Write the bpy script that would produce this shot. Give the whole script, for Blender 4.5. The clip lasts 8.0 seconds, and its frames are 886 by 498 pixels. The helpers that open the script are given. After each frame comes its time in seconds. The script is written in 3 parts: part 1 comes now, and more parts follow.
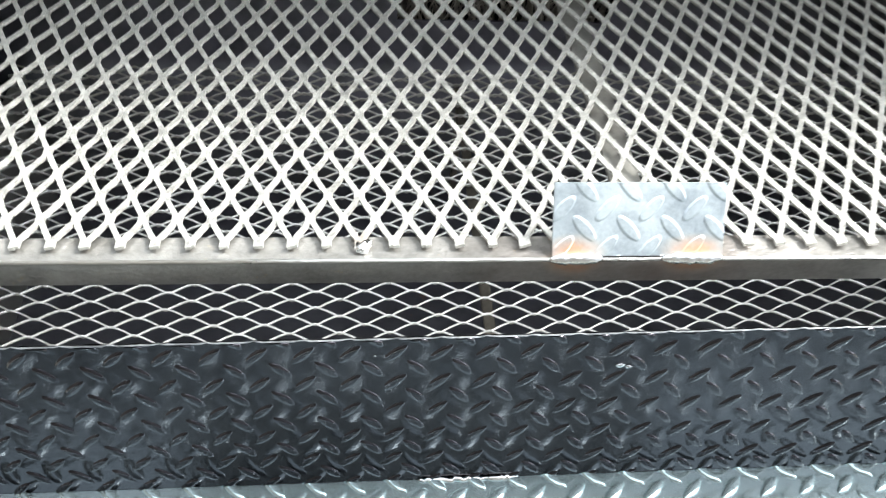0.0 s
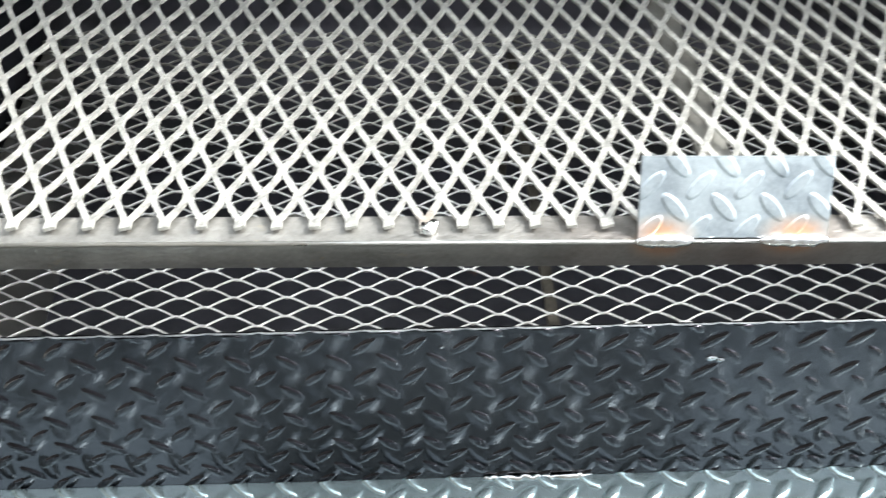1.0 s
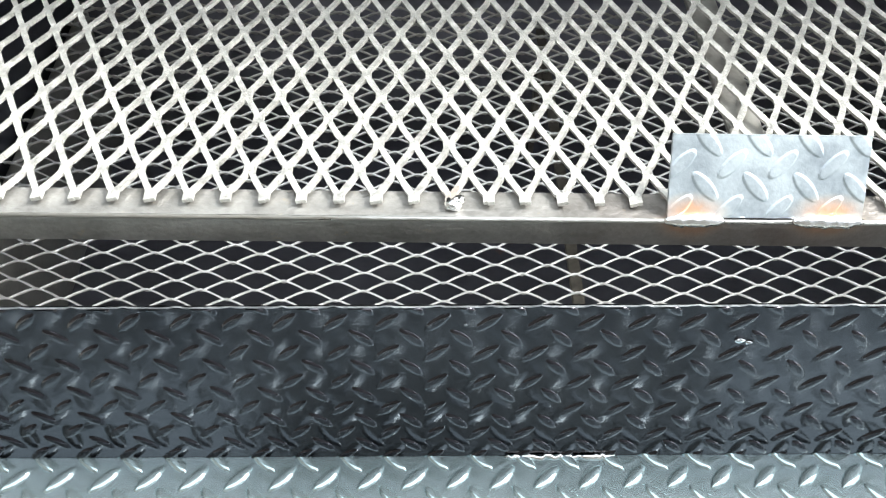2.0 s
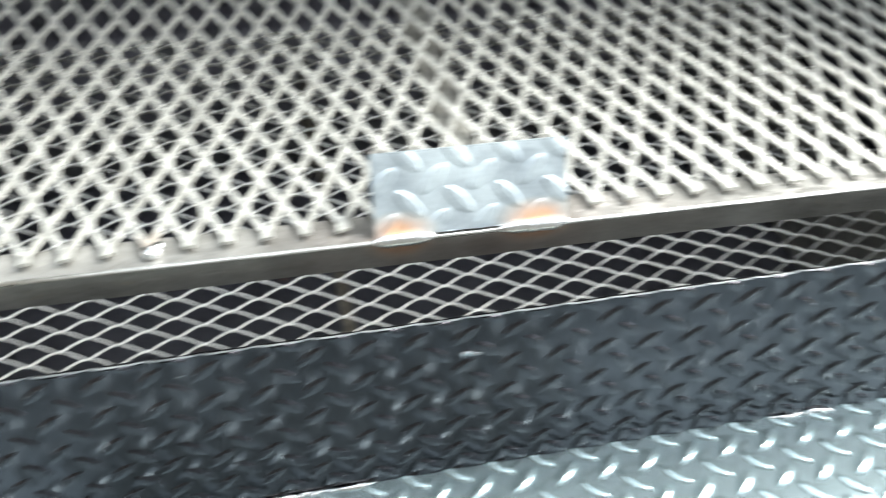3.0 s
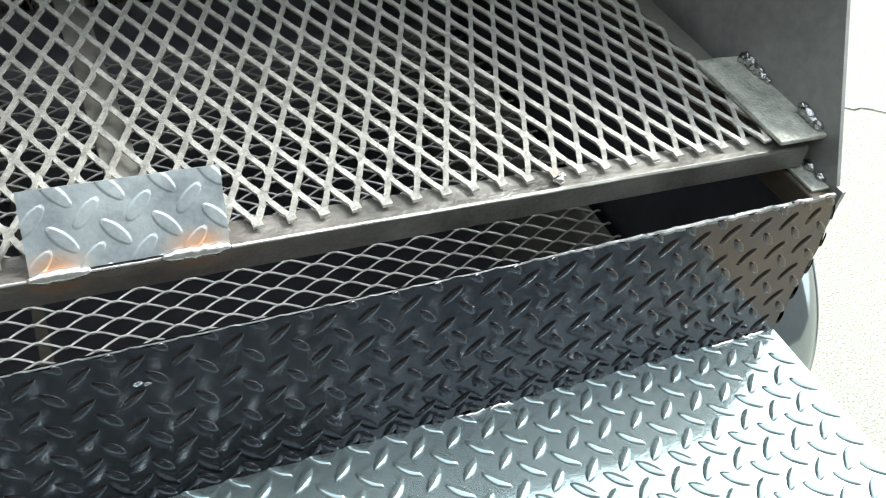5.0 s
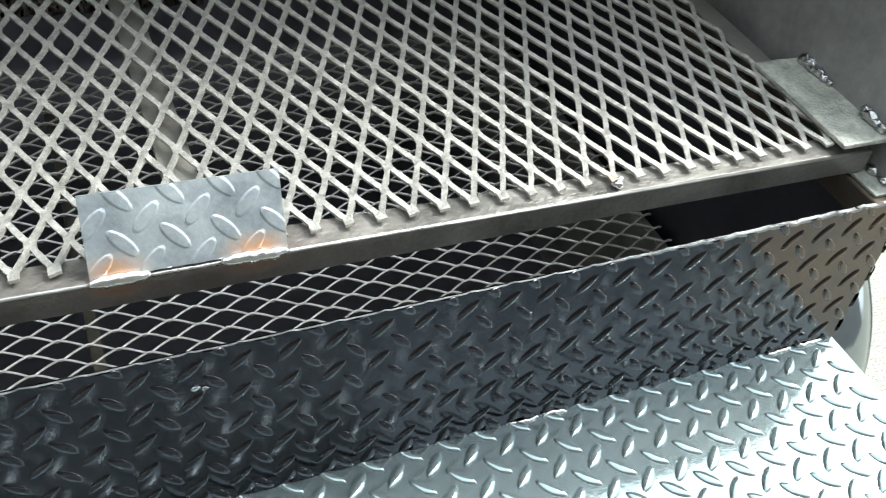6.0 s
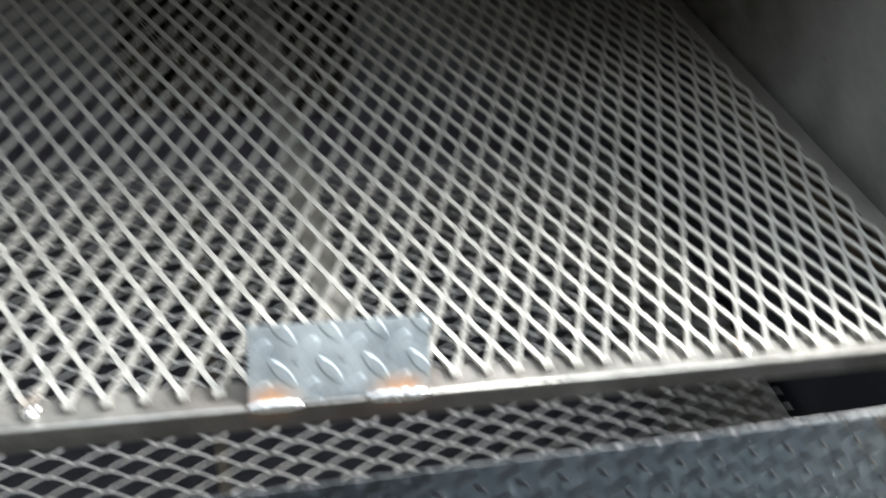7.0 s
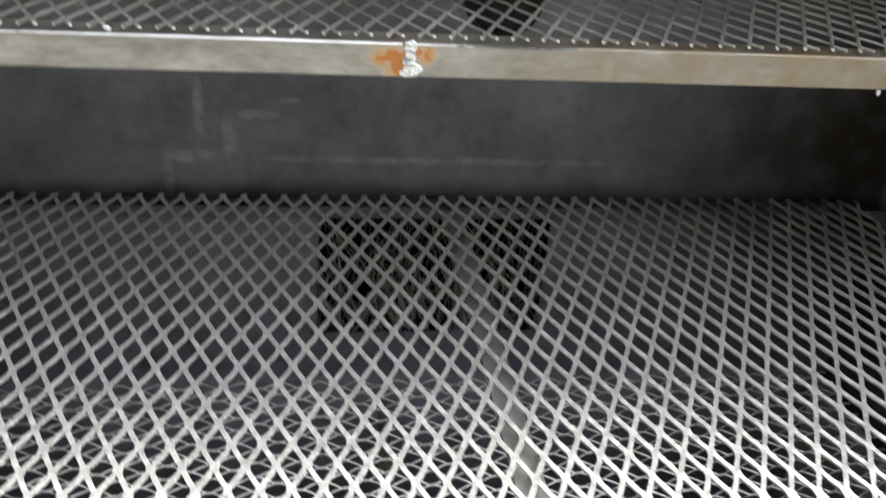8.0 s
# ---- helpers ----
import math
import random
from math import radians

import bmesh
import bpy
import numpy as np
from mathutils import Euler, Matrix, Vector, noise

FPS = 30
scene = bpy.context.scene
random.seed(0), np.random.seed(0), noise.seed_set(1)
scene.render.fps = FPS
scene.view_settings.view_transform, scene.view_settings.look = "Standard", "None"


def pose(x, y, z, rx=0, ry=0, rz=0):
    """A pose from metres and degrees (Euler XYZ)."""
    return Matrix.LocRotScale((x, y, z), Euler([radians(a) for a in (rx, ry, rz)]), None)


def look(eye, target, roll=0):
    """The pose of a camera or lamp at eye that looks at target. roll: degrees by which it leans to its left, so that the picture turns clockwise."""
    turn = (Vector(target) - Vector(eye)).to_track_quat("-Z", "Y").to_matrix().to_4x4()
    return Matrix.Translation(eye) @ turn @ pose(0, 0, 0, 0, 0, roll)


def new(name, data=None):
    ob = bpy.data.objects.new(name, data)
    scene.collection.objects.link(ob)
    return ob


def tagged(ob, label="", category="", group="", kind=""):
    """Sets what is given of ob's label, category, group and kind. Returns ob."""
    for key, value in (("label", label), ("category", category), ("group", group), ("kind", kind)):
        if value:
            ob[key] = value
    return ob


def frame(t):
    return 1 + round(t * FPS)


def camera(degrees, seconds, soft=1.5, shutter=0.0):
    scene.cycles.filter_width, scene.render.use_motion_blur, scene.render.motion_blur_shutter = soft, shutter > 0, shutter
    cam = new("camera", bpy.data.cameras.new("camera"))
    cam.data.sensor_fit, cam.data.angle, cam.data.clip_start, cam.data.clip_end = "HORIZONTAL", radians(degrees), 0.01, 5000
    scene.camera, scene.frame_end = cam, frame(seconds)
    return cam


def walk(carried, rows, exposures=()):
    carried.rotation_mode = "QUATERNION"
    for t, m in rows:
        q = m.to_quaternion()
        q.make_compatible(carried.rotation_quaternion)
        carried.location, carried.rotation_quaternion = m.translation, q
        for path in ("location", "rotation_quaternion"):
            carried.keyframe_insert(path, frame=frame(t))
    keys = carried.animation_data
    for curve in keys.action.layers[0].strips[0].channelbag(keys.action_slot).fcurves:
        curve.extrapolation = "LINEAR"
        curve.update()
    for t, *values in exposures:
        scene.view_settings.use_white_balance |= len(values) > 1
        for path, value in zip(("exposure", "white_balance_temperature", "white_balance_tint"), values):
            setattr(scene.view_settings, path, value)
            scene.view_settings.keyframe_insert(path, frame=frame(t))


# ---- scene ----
# A welded steel barbecue pit: an expanded-metal cooking grate in an open box, a charcoal grate below it,
# a warming rack behind, a tread-plate front and shelf, on a concrete slab.
cam = camera(49.2, 8.0, soft=1.1, shutter=0.7)
PATH = [
    (0, (-0.1178, -0.4963, 1.3671), (0.0556, 0.9453, -0.0083), 4.42),
    (0.5, (-0.1312, -0.4605, 1.3386), (0.0467, 0.951, -0.0672), 5.26),
    (1, (-0.1387, -0.4434, 1.328), (-0.0319, 0.9555, -0.0974), 2.79),
    (1.2, (-0.1429, -0.4415, 1.3221), (-0.0607, 0.9543, -0.1079), 2.36),
    (2.3, (-0.1313, -0.4377, 1.3216), (-0.0766, 0.915, -0.1507), 2.24),
    (2.5, (-0.1003, -0.4237, 1.3222), (-0.0018, 0.9181, -0.1576), 1.16),
    (3, (-0.0476, -0.4278, 1.3205), (0.3075, 0.9264, -0.1078), 4.12),
    (3.5, (0.0071, -0.4474, 1.3285), (0.6106, 0.8696, -0.0504), 7.89),
    (4, (0.0145, -0.4692, 1.338), (0.7997, 0.8038, 0.0104), 12.22),
    (4.2, (0.018, -0.4771, 1.3424), (0.8177, 0.795, 0.0224), 12.41),
    (5.3, (0.0107, -0.4678, 1.3418), (0.7933, 0.7912, -0.0008), 11.65),
    (5.5, (0.0066, -0.4638, 1.3397), (0.7755, 0.8027, -0.0037), 11.55),
    (6, (0.0036, -0.4581, 1.3362), (0.7337, 0.8287, -0.0096), 10.56),
    (6.5, (-0.0025, -0.448, 1.3488), (0.6991, 0.8346, -0.0161), 11.12),
    (6.7, (-0.0184, -0.4439, 1.367), (0.6612, 0.8769, 0.0278), 11.30),
    (6.8, (-0.0264, -0.4419, 1.3761), (0.6269, 0.9208, 0.066), 11.39),
    (7, (-0.0424, -0.4378, 1.3942), (0.546, 1.0071, 0.1429), 11.57),
    (7.2, (-0.0534, -0.4277, 1.3985), (0.4671, 1.1043, 0.2228), 9.95),
    (7.5, (-0.07, -0.4124, 1.4049), (0.3383, 1.2304, 0.3399), 7.52),
    (7.7, (-0.0775, -0.4047, 1.4098), (0.2745, 1.275, 0.3925), 6.45),
    (7.9, (-0.0850, -0.3970, 1.4147), (0.2155, 1.3082, 0.4235), 5.38),
    (8, (-0.0887, -0.3932, 1.4171), (0.2066, 1.3248, 0.4366), 4.86),
]
walk(cam, [(t, look(eye, target, roll)) for t, eye, target, roll in PATH],
     exposures=[(0.0, 2.33, 6500, 6), (1.2, 2.14, 6500, 6), (2.5, 2.23, 6500, 5), (3.5, 1.95, 6500, 3), (5.5, 1.46, 6500, 3), (6.5, 1.62, 6500, 4), (7.2, 1.7, 6500, 8), (7.5, 1.86, 6500, 9), (8.0, 2.45, 6500, 10)])

# ---- light: a bright, thinly clouded sky ----
SUN_UP, SUN_TURN = radians(50), radians(80)
world = bpy.data.worlds.new("sky")
scene.world = world
world.use_nodes = True
wn = world.node_tree
sky = wn.nodes.new("ShaderNodeTexSky")
sky.sky_type, sky.sun_disc = "NISHITA", False
sky.sun_elevation, sky.sun_rotation = SUN_UP, SUN_TURN
sky.dust_density = 3.0
grey = wn.nodes.new("ShaderNodeRGBToBW")
veil = wn.nodes.new("ShaderNodeMix")
veil.data_type = "RGBA"
veil.inputs[0].default_value = 0.8   # thin cloud takes most of the blue out of the sky
wn.links.new(sky.outputs[0], grey.inputs[0])
wn.links.new(sky.outputs[0], veil.inputs[6])
wn.links.new(grey.outputs[0], veil.inputs[7])
cloud = wn.nodes.new("ShaderNodeMix")
cloud.data_type = "RGBA"
cloud.inputs[0].default_value = 0.5   # an even cloud layer over the brighter sky round the sun
cloud.inputs[7].default_value = (8.6, 9.2, 10.0, 1)
wn.links.new(veil.outputs[2], cloud.inputs[6])
wn.links.new(cloud.outputs[2], wn.nodes["Background"].inputs[0])
wn.nodes["Background"].inputs[1].default_value = 0.138
sun = new("sun", bpy.data.lights.new("sun", "SUN"))
sun.data.energy, sun.data.angle, sun.data.color = 1.7, radians(20), (1.0, 0.97, 0.93)
sun_dir = Vector((math.sin(SUN_TURN) * math.cos(SUN_UP), math.cos(SUN_TURN) * math.cos(SUN_UP), math.sin(SUN_UP)))
sun.matrix_world = look(sun_dir * 20, (0, 0, 0))


# ---- materials ----
def nodes_of(name):
    m = bpy.data.materials.new(name)
    m.use_nodes = True
    return m, m.node_tree, m.node_tree.nodes["Principled BSDF"]


def mix_color(nt, fac, a, b):
    n = nt.nodes.new("ShaderNodeMix")
    n.data_type = "RGBA"
    for sock, v in ((n.inputs[0], fac), (n.inputs[6], a), (n.inputs[7], b)):
        if isinstance(v, bpy.types.NodeSocket):
            nt.links.new(v, sock)
        elif isinstance(v, (int, float)):
            sock.default_value = v
        else:
            sock.default_value = (*v, 1)
    return n.outputs[2]


def math_node(nt, op, a, b=0.0, c=0.0, clamp=False):
    n = nt.nodes.new("ShaderNodeMath")
    n.operation, n.use_clamp = op, clamp
    for sock, v in zip(n.inputs, (a, b, c)):
        if isinstance(v, bpy.types.NodeSocket):
            nt.links.new(v, sock)
        else:
            sock.default_value = v
    return n.outputs[0]


def noise_fac(nt, scale, detail=4, lo=0.35, hi=0.65, stretch=None, rough=0.55):
    co = nt.nodes.new("ShaderNodeTexCoord").outputs["Object"]
    if stretch:
        mp = nt.nodes.new("ShaderNodeMapping")
        mp.inputs["Scale"].default_value = stretch
        nt.links.new(co, mp.inputs[0])
        co = mp.outputs[0]
    n = nt.nodes.new("ShaderNodeTexNoise")
    n.inputs["Scale"].default_value, n.inputs["Detail"].default_value = scale, detail
    n.inputs["Roughness"].default_value = rough
    nt.links.new(co, n.inputs["Vector"])
    r = nt.nodes.new("ShaderNodeMapRange")
    r.inputs[1].default_value, r.inputs[2].default_value = lo, hi
    nt.links.new(n.outputs[0], r.inputs[0])
    return r.outputs[0]


def near(nt, centre, size):
    """1 at the centre of an ellipsoid in the object's own metres, falling to 0 at its skin."""
    co = nt.nodes.new("ShaderNodeTexCoord").outputs["Object"]
    sub = nt.nodes.new("ShaderNodeVectorMath")
    sub.operation = "SUBTRACT"
    nt.links.new(co, sub.inputs[0])
    sub.inputs[1].default_value = centre
    div = nt.nodes.new("ShaderNodeVectorMath")
    div.operation = "DIVIDE"
    nt.links.new(sub.outputs[0], div.inputs[0])
    div.inputs[1].default_value = size
    ln = nt.nodes.new("ShaderNodeVectorMath")
    ln.operation = "LENGTH"
    nt.links.new(div.outputs[0], ln.inputs[0])
    return math_node(nt, "SUBTRACT", 1.0, ln.outputs["Value"], clamp=True)


def surface(name, a, b, rough=(0.3, 0.5), metal=1.0, big=9.0, fine=220.0, bump=0.15, rust=0.0, stretch=None,
            rust_color=(0.20, 0.085, 0.035), depth=0.0006):
    """Two tones that wander at a large scale, speckle at a small one, patchy gloss, fine relief, rust spots."""
    m, nt, p = nodes_of(name)
    large = noise_fac(nt, big, 5, 0.3, 0.7, stretch)
    small = noise_fac(nt, fine, 3, 0.25, 0.75, stretch)
    both = math_node(nt, "ADD", math_node(nt, "MULTIPLY", large, 0.65), math_node(nt, "MULTIPLY", small, 0.35), clamp=True)
    col = mix_color(nt, both, a, b)
    rgh = nt.nodes.new("ShaderNodeMapRange")
    rgh.inputs[3].default_value, rgh.inputs[4].default_value = rough
    nt.links.new(large, rgh.inputs[0])
    rgh_out, met_out = rgh.outputs[0], metal
    if rust:
        spots = noise_fac(nt, big * 3.1, 8, 0.68 - rust, 0.78 - rust * 0.6, None, 0.7)
        col = mix_color(nt, spots, col, rust_color)
        rgh_out = math_node(nt, "MAXIMUM", rgh_out, math_node(nt, "MULTIPLY", spots, 0.75))
        met_out = math_node(nt, "MULTIPLY", math_node(nt, "SUBTRACT", 1.0, spots), metal)
        nt.links.new(met_out, p.inputs["Metallic"])
    else:
        p.inputs["Metallic"].default_value = metal
    nt.links.new(col, p.inputs["Base Color"])
    nt.links.new(rgh_out, p.inputs["Roughness"])
    bm_ = nt.nodes.new("ShaderNodeBump")
    bm_.inputs["Strength"].default_value, bm_.inputs["Distance"].default_value = bump, depth
    nt.links.new(small, bm_.inputs["Height"])
    nt.links.new(bm_.outputs[0], p.inputs["Normal"])
    return m, nt, p, col


MESH_STEEL = surface("bare_mesh_steel", (0.38, 0.373, 0.355), (0.80, 0.785, 0.735), (0.30, 0.60), 0.56, 120, 420, 0.8, 0.10, None, (0.20, 0.165, 0.13))[0]
LOWER_STEEL = surface("charcoal_grate_steel", (0.58, 0.565, 0.545), (0.82, 0.80, 0.77), (0.3, 0.48), 0.6, 12, 300, 0.25, 0.04)[0]
RACK_STEEL = surface("rack_mesh_steel", (0.50, 0.48, 0.45), (0.84, 0.82, 0.77), (0.35, 0.55), 0.85, 12, 300, 0.25, 0.05)[0]
# panel steel darkened for the dark reflection it should mirror; shelf kept bright
TREAD_DARK = surface("darkened_mill_scale_tread", (0.036, 0.034, 0.040), (0.074, 0.071, 0.080), (0.06, 0.13), 1.0, 7, 180, 0.07, 0.0)[0]
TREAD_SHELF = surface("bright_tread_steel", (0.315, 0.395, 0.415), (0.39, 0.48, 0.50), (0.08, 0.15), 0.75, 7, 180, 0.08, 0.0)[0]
def tint_patch(m, centre, size, color, k):
    """Mixes a tint into the colour, fading out from its centre."""
    nt, p = m.node_tree, m.node_tree.nodes["Principled BSDF"]
    col = p.inputs["Base Color"].links[0].from_socket
    soft = math_node(nt, "MULTIPLY", near(nt, centre, size), noise_fac(nt, 25, 4, 0.2, 0.6))
    nt.links.new(mix_color(nt, math_node(nt, "MULTIPLY", soft, k, clamp=True), col, color), p.inputs["Base Color"])


# brown reflection of the ground, painted into the panel's right end
tint_patch(TREAD_DARK, (0.68, -0.06, 0.85), (0.26, 0.2, 0.16), (0.13, 0.098, 0.076), 1.0)
SHEET = surface("dark_sheet_steel", (0.075, 0.078, 0.082), (0.13, 0.135, 0.14), (0.35, 0.55), 0.9, 5, 120, 0.12, 0.02)[0]
END = surface("brown_grey_end_sheet", (0.225, 0.23, 0.23), (0.43, 0.43, 0.425), (0.38, 0.6), 0.4, 14, 120, 0.25, 0.03)[0]
DARK_END = surface("blue_black_sheet", (0.040, 0.043, 0.056), (0.085, 0.09, 0.112), (0.3, 0.5), 0.7, 8, 140, 0.12)[0]
INSIDE = surface("smoked_sheet_steel", (0.078, 0.078, 0.092), (0.125, 0.125, 0.15), (0.3, 0.5), 0.45, 6, 130, 0.12, 0.03)[0]
BOUNCE_ROOF = surface("bounce_roof_sheet", (0.34, 0.34, 0.345), (0.46, 0.46, 0.465), (0.4, 0.6), 0.2, 6, 130, 0.12, 0.03)[0]
BAR = surface("grey_bar_steel", (0.30, 0.29, 0.27), (0.50, 0.49, 0.46), (0.3, 0.45), 0.78, 16, 260, 0.2, 0.01)[0]
TAB = surface("mottled_tab_steel", (0.24, 0.265, 0.24), (0.74, 0.74, 0.67), (0.3, 0.6), 0.2, 60, 300, 1.0, 0.06, depth=0.001)[0]
RUSTY = surface("rusty_angle_steel", (0.07, 0.06, 0.048), (0.13, 0.105, 0.08), (0.5, 0.75), 0.5, 30, 240, 0.35, 0.10, None, (0.20, 0.09, 0.03))[0]
TAN = surface("tan_scaled_steel", (0.09, 0.08, 0.068), (0.17, 0.15, 0.125), (0.5, 0.7), 0.3, 30, 240, 0.3)[0]
BRIGHT_EDGE = surface("bright_edge_steel", (0.42, 0.41, 0.39), (0.80, 0.79, 0.77), (0.22, 0.45), 1.0, 70, 500, 0.3, 0.0, (0.2, 1, 1))[0]
WELD = surface("fresh_weld_metal", (0.60, 0.60, 0.61), (0.95, 0.95, 0.94), (0.12, 0.30), 1.0, 120, 500, 0.25, stretch=(0.3, 1, 1))[0]
EDGE = surface("sheared_steel_edge", (0.07, 0.072, 0.078), (0.46, 0.47, 0.48), (0.3, 0.5), 1.0, 70, 500, 0.3)[0]
SLAG = surface("dark_weld_metal", (0.26, 0.26, 0.27), (0.80, 0.81, 0.83), (0.12, 0.3), 1.0, 160, 700, 0.4)[0]
POLISH = surface("polished_fender_metal", (0.24, 0.275, 0.29), (0.32, 0.355, 0.37), (0.05, 0.10), 1.0, 5, 90, 0.02)[0]
CHAR = surface("charred_twig", (0.24, 0.215, 0.19), (0.50, 0.45, 0.39), (0.6, 0.9), 0.0, 30, 300, 0.3)[0]
BLACK = surface("dull_black", (0.006, 0.006, 0.006), (0.014, 0.013, 0.012), (0.7, 0.95), 0.0, 12, 200, 0.3)[0]


def smeared(name, base_args, strokes):
    """Sheet steel with faint pale strokes, each a soft bar (centre x, centre z, half length, half height, strength)."""
    m, nt, p, col = surface(name, *base_args)
    total = 0.0
    for x, z, lx, lz, k in strokes:
        soft = math_node(nt, "POWER", near(nt, (x, 0.65, z), (lx, 0.05, lz)), 0.5)
        total = math_node(nt, "MAXIMUM", math_node(nt, "MULTIPLY", soft, k), total)
    patch = noise_fac(nt, 60, 5, 0.3, 0.7)
    total = math_node(nt, "MULTIPLY", total, math_node(nt, "ADD", 0.0, math_node(nt, "MULTIPLY", patch, 0.8)), clamp=True)
    nt.links.new(mix_color(nt, total, col, (0.50, 0.50, 0.49)), p.inputs["Base Color"])
    return m


BACK = smeared("smoked_back_sheet", ((0.080, 0.083, 0.088), (0.20, 0.204, 0.213), (0.30, 0.44), 0.6, 16, 70, 0.2),
               [(-0.200, 1.004, 0.007, 0.040, 0.7), (-0.138, 0.9965, 0.030, 0.007, 0.62), (-0.166, 0.968, 0.011, 0.036, 0.62), (-0.204, 0.944, 0.040, 0.010, 0.62),
                (-0.237, 0.922, 0.007, 0.03, 0.55), (0.08, 0.942, 0.23, 0.006, 0.55), (-0.098, 1.015, 0.013, 0.004, 0.55), (0.09, 0.995, 0.16, 0.10, 0.12), (0.214, 1.035, 0.035, 0.14, 0.22)])
tint_patch(BACK, (0.05, 0.65, 0.63), (0.9, 0.1, 0.21), (0.29, 0.285, 0.345), 1.7)   # paler blue painted low down, to lift the brightness there
tint_patch(BACK, (0.64, 0.65, 0.95), (0.34, 0.1, 0.32), (0.050, 0.042, 0.034), 1.3)   # dark brown towards one end
# end panel and mesh turn dark brown towards the same corner
tint_patch(END, (0.662, 0.64, 0.98), (0.1, 0.30, 0.28), (0.10, 0.085, 0.07), 1.3)
tint_patch(MESH_STEEL, (0.54, 0.68, 0.90), (0.40, 0.24, 0.1), (0.11, 0.09, 0.07), 1.3)


def heat_tinted(name, base_args, spots, ragged=0.5, deep=(0.68, 0.40, 0.24)):
    """Steel with straw, orange and blue-brown rings where welding heated it."""
    m, nt, p, col = surface(name, *base_args)
    heat = 0.0
    for centre, size in spots:
        heat = math_node(nt, "MAXIMUM", near(nt, centre, size), heat)
    wobble = noise_fac(nt, 120, 3, 0.2, 0.8)
    heat = math_node(nt, "MULTIPLY", heat, math_node(nt, "ADD", 1.0 - ragged * 0.5, math_node(nt, "MULTIPLY", wobble, ragged)))
    ramp = nt.nodes.new("ShaderNodeValToRGB")
    e = ramp.color_ramp.elements
    e[0].position, e[0].color = 0.02, (0, 0, 0, 1)
    e[1].position, e[1].color = 0.75, (1, 1, 1, 1)
    nt.links.new(heat, ramp.inputs[0])
    hue = nt.nodes.new("ShaderNodeValToRGB")
    h = hue.color_ramp.elements
    h[0].position, h[0].color = 0.0, (0.44, 0.41, 0.33, 1)
    h[1].position, h[1].color = 0.5, (*deep, 1)
    extra = hue.color_ramp.elements.new(0.22)
    extra.color = (0.62, 0.50, 0.40, 1)
    extra = hue.color_ramp.elements.new(0.8)
    extra.color = (0.70, 0.44, 0.30, 1) if ragged < 1 else (0.50, 0.18, 0.05, 1)
    nt.links.new(heat, hue.inputs[0])
    nt.links.new(mix_color(nt, ramp.outputs[0], col, hue.outputs[0]), p.inputs["Base Color"])
    return m


# ---- building helpers ----
def finish(name, me, material, parent, label="", smooth=False, kind=""):
    me.materials.append(material)
    if smooth:
        me.shade_smooth()
    ob = new(name, me)
    if parent is not None:
        ob.parent = parent
        if parent.type == "EMPTY":
            ob.location = -parent.location
    return tagged(ob, label=label, kind=kind)


def part(name, bm, material, parent, label="", smooth=False):
    """One mesh, built in world metres, under a thing or a part."""
    me = bpy.data.meshes.new(name)
    bm.normal_update()
    bm.to_mesh(me)
    bm.free()
    return finish(name, me, material, parent, label, smooth)


def thing(name, base, label, category, group=""):
    ob = new(name)
    ob.location = base
    ob.empty_display_size = 0.05
    return tagged(ob, label=label, category=category, group=group)


def block(bm, lo, hi, bevel=0.0):
    """A box from corner to corner, with rounded edges."""
    lo, hi = Vector(lo), Vector(hi)
    made = bmesh.ops.create_cube(bm, size=1.0)["verts"]
    for v in made:
        v.co = Vector([(lo[i] + hi[i]) / 2 + v.co[i] * (hi[i] - lo[i]) for i in range(3)])
    if bevel:
        edges = list({e for v in made for e in v.link_edges})
        bmesh.ops.bevel(bm, geom=edges, offset=bevel, segments=2, affect="EDGES", profile=0.6)


def prism(bm, outline, axis, lo, hi):
    """An outline in the two other axes, pushed from lo to hi along an axis (0 = x, 1 = y)."""
    def at(p, s):
        return (s, p[0], p[1]) if axis == 0 else (p[0], s, p[1])
    a = [bm.verts.new(at(p, lo)) for p in outline]
    b = [bm.verts.new(at(p, hi)) for p in outline]
    n = len(outline)
    bm.faces.new(a)
    bm.faces.new(list(reversed(b)))
    for i in range(n):
        bm.faces.new((a[i], b[i], b[(i + 1) % n], a[(i + 1) % n]))
    bmesh.ops.recalc_face_normals(bm, faces=bm.faces[:])


def angle_outline(corner, leg_a, leg_b, t, r=0.0025):
    """An L: the heel at corner, one leg along the first axis (leg_a, signed), one down the second (leg_b, signed)."""
    cx, cz = corner
    sa, sb = math.copysign(1, leg_a), math.copysign(1, leg_b)
    heel = [(cx + sa * r * (1 - math.sin(a)), cz + sb * r * (1 - math.cos(a))) for a in (math.pi / 2, 1.05, 0.52, 0)]
    pts = heel + [(cx + leg_a - sa * 0.001, cz), (cx + leg_a, cz + sb * 0.001), (cx + leg_a, cz + sb * t), (cx + sa * (t + 0.002), cz + sb * t),
                  (cx + sa * t, cz + sb * (t + 0.002)), (cx + sa * t, cz + leg_b), (cx + sa * 0.001, cz + leg_b), (cx, cz + leg_b - sb * 0.001)]
    return pts


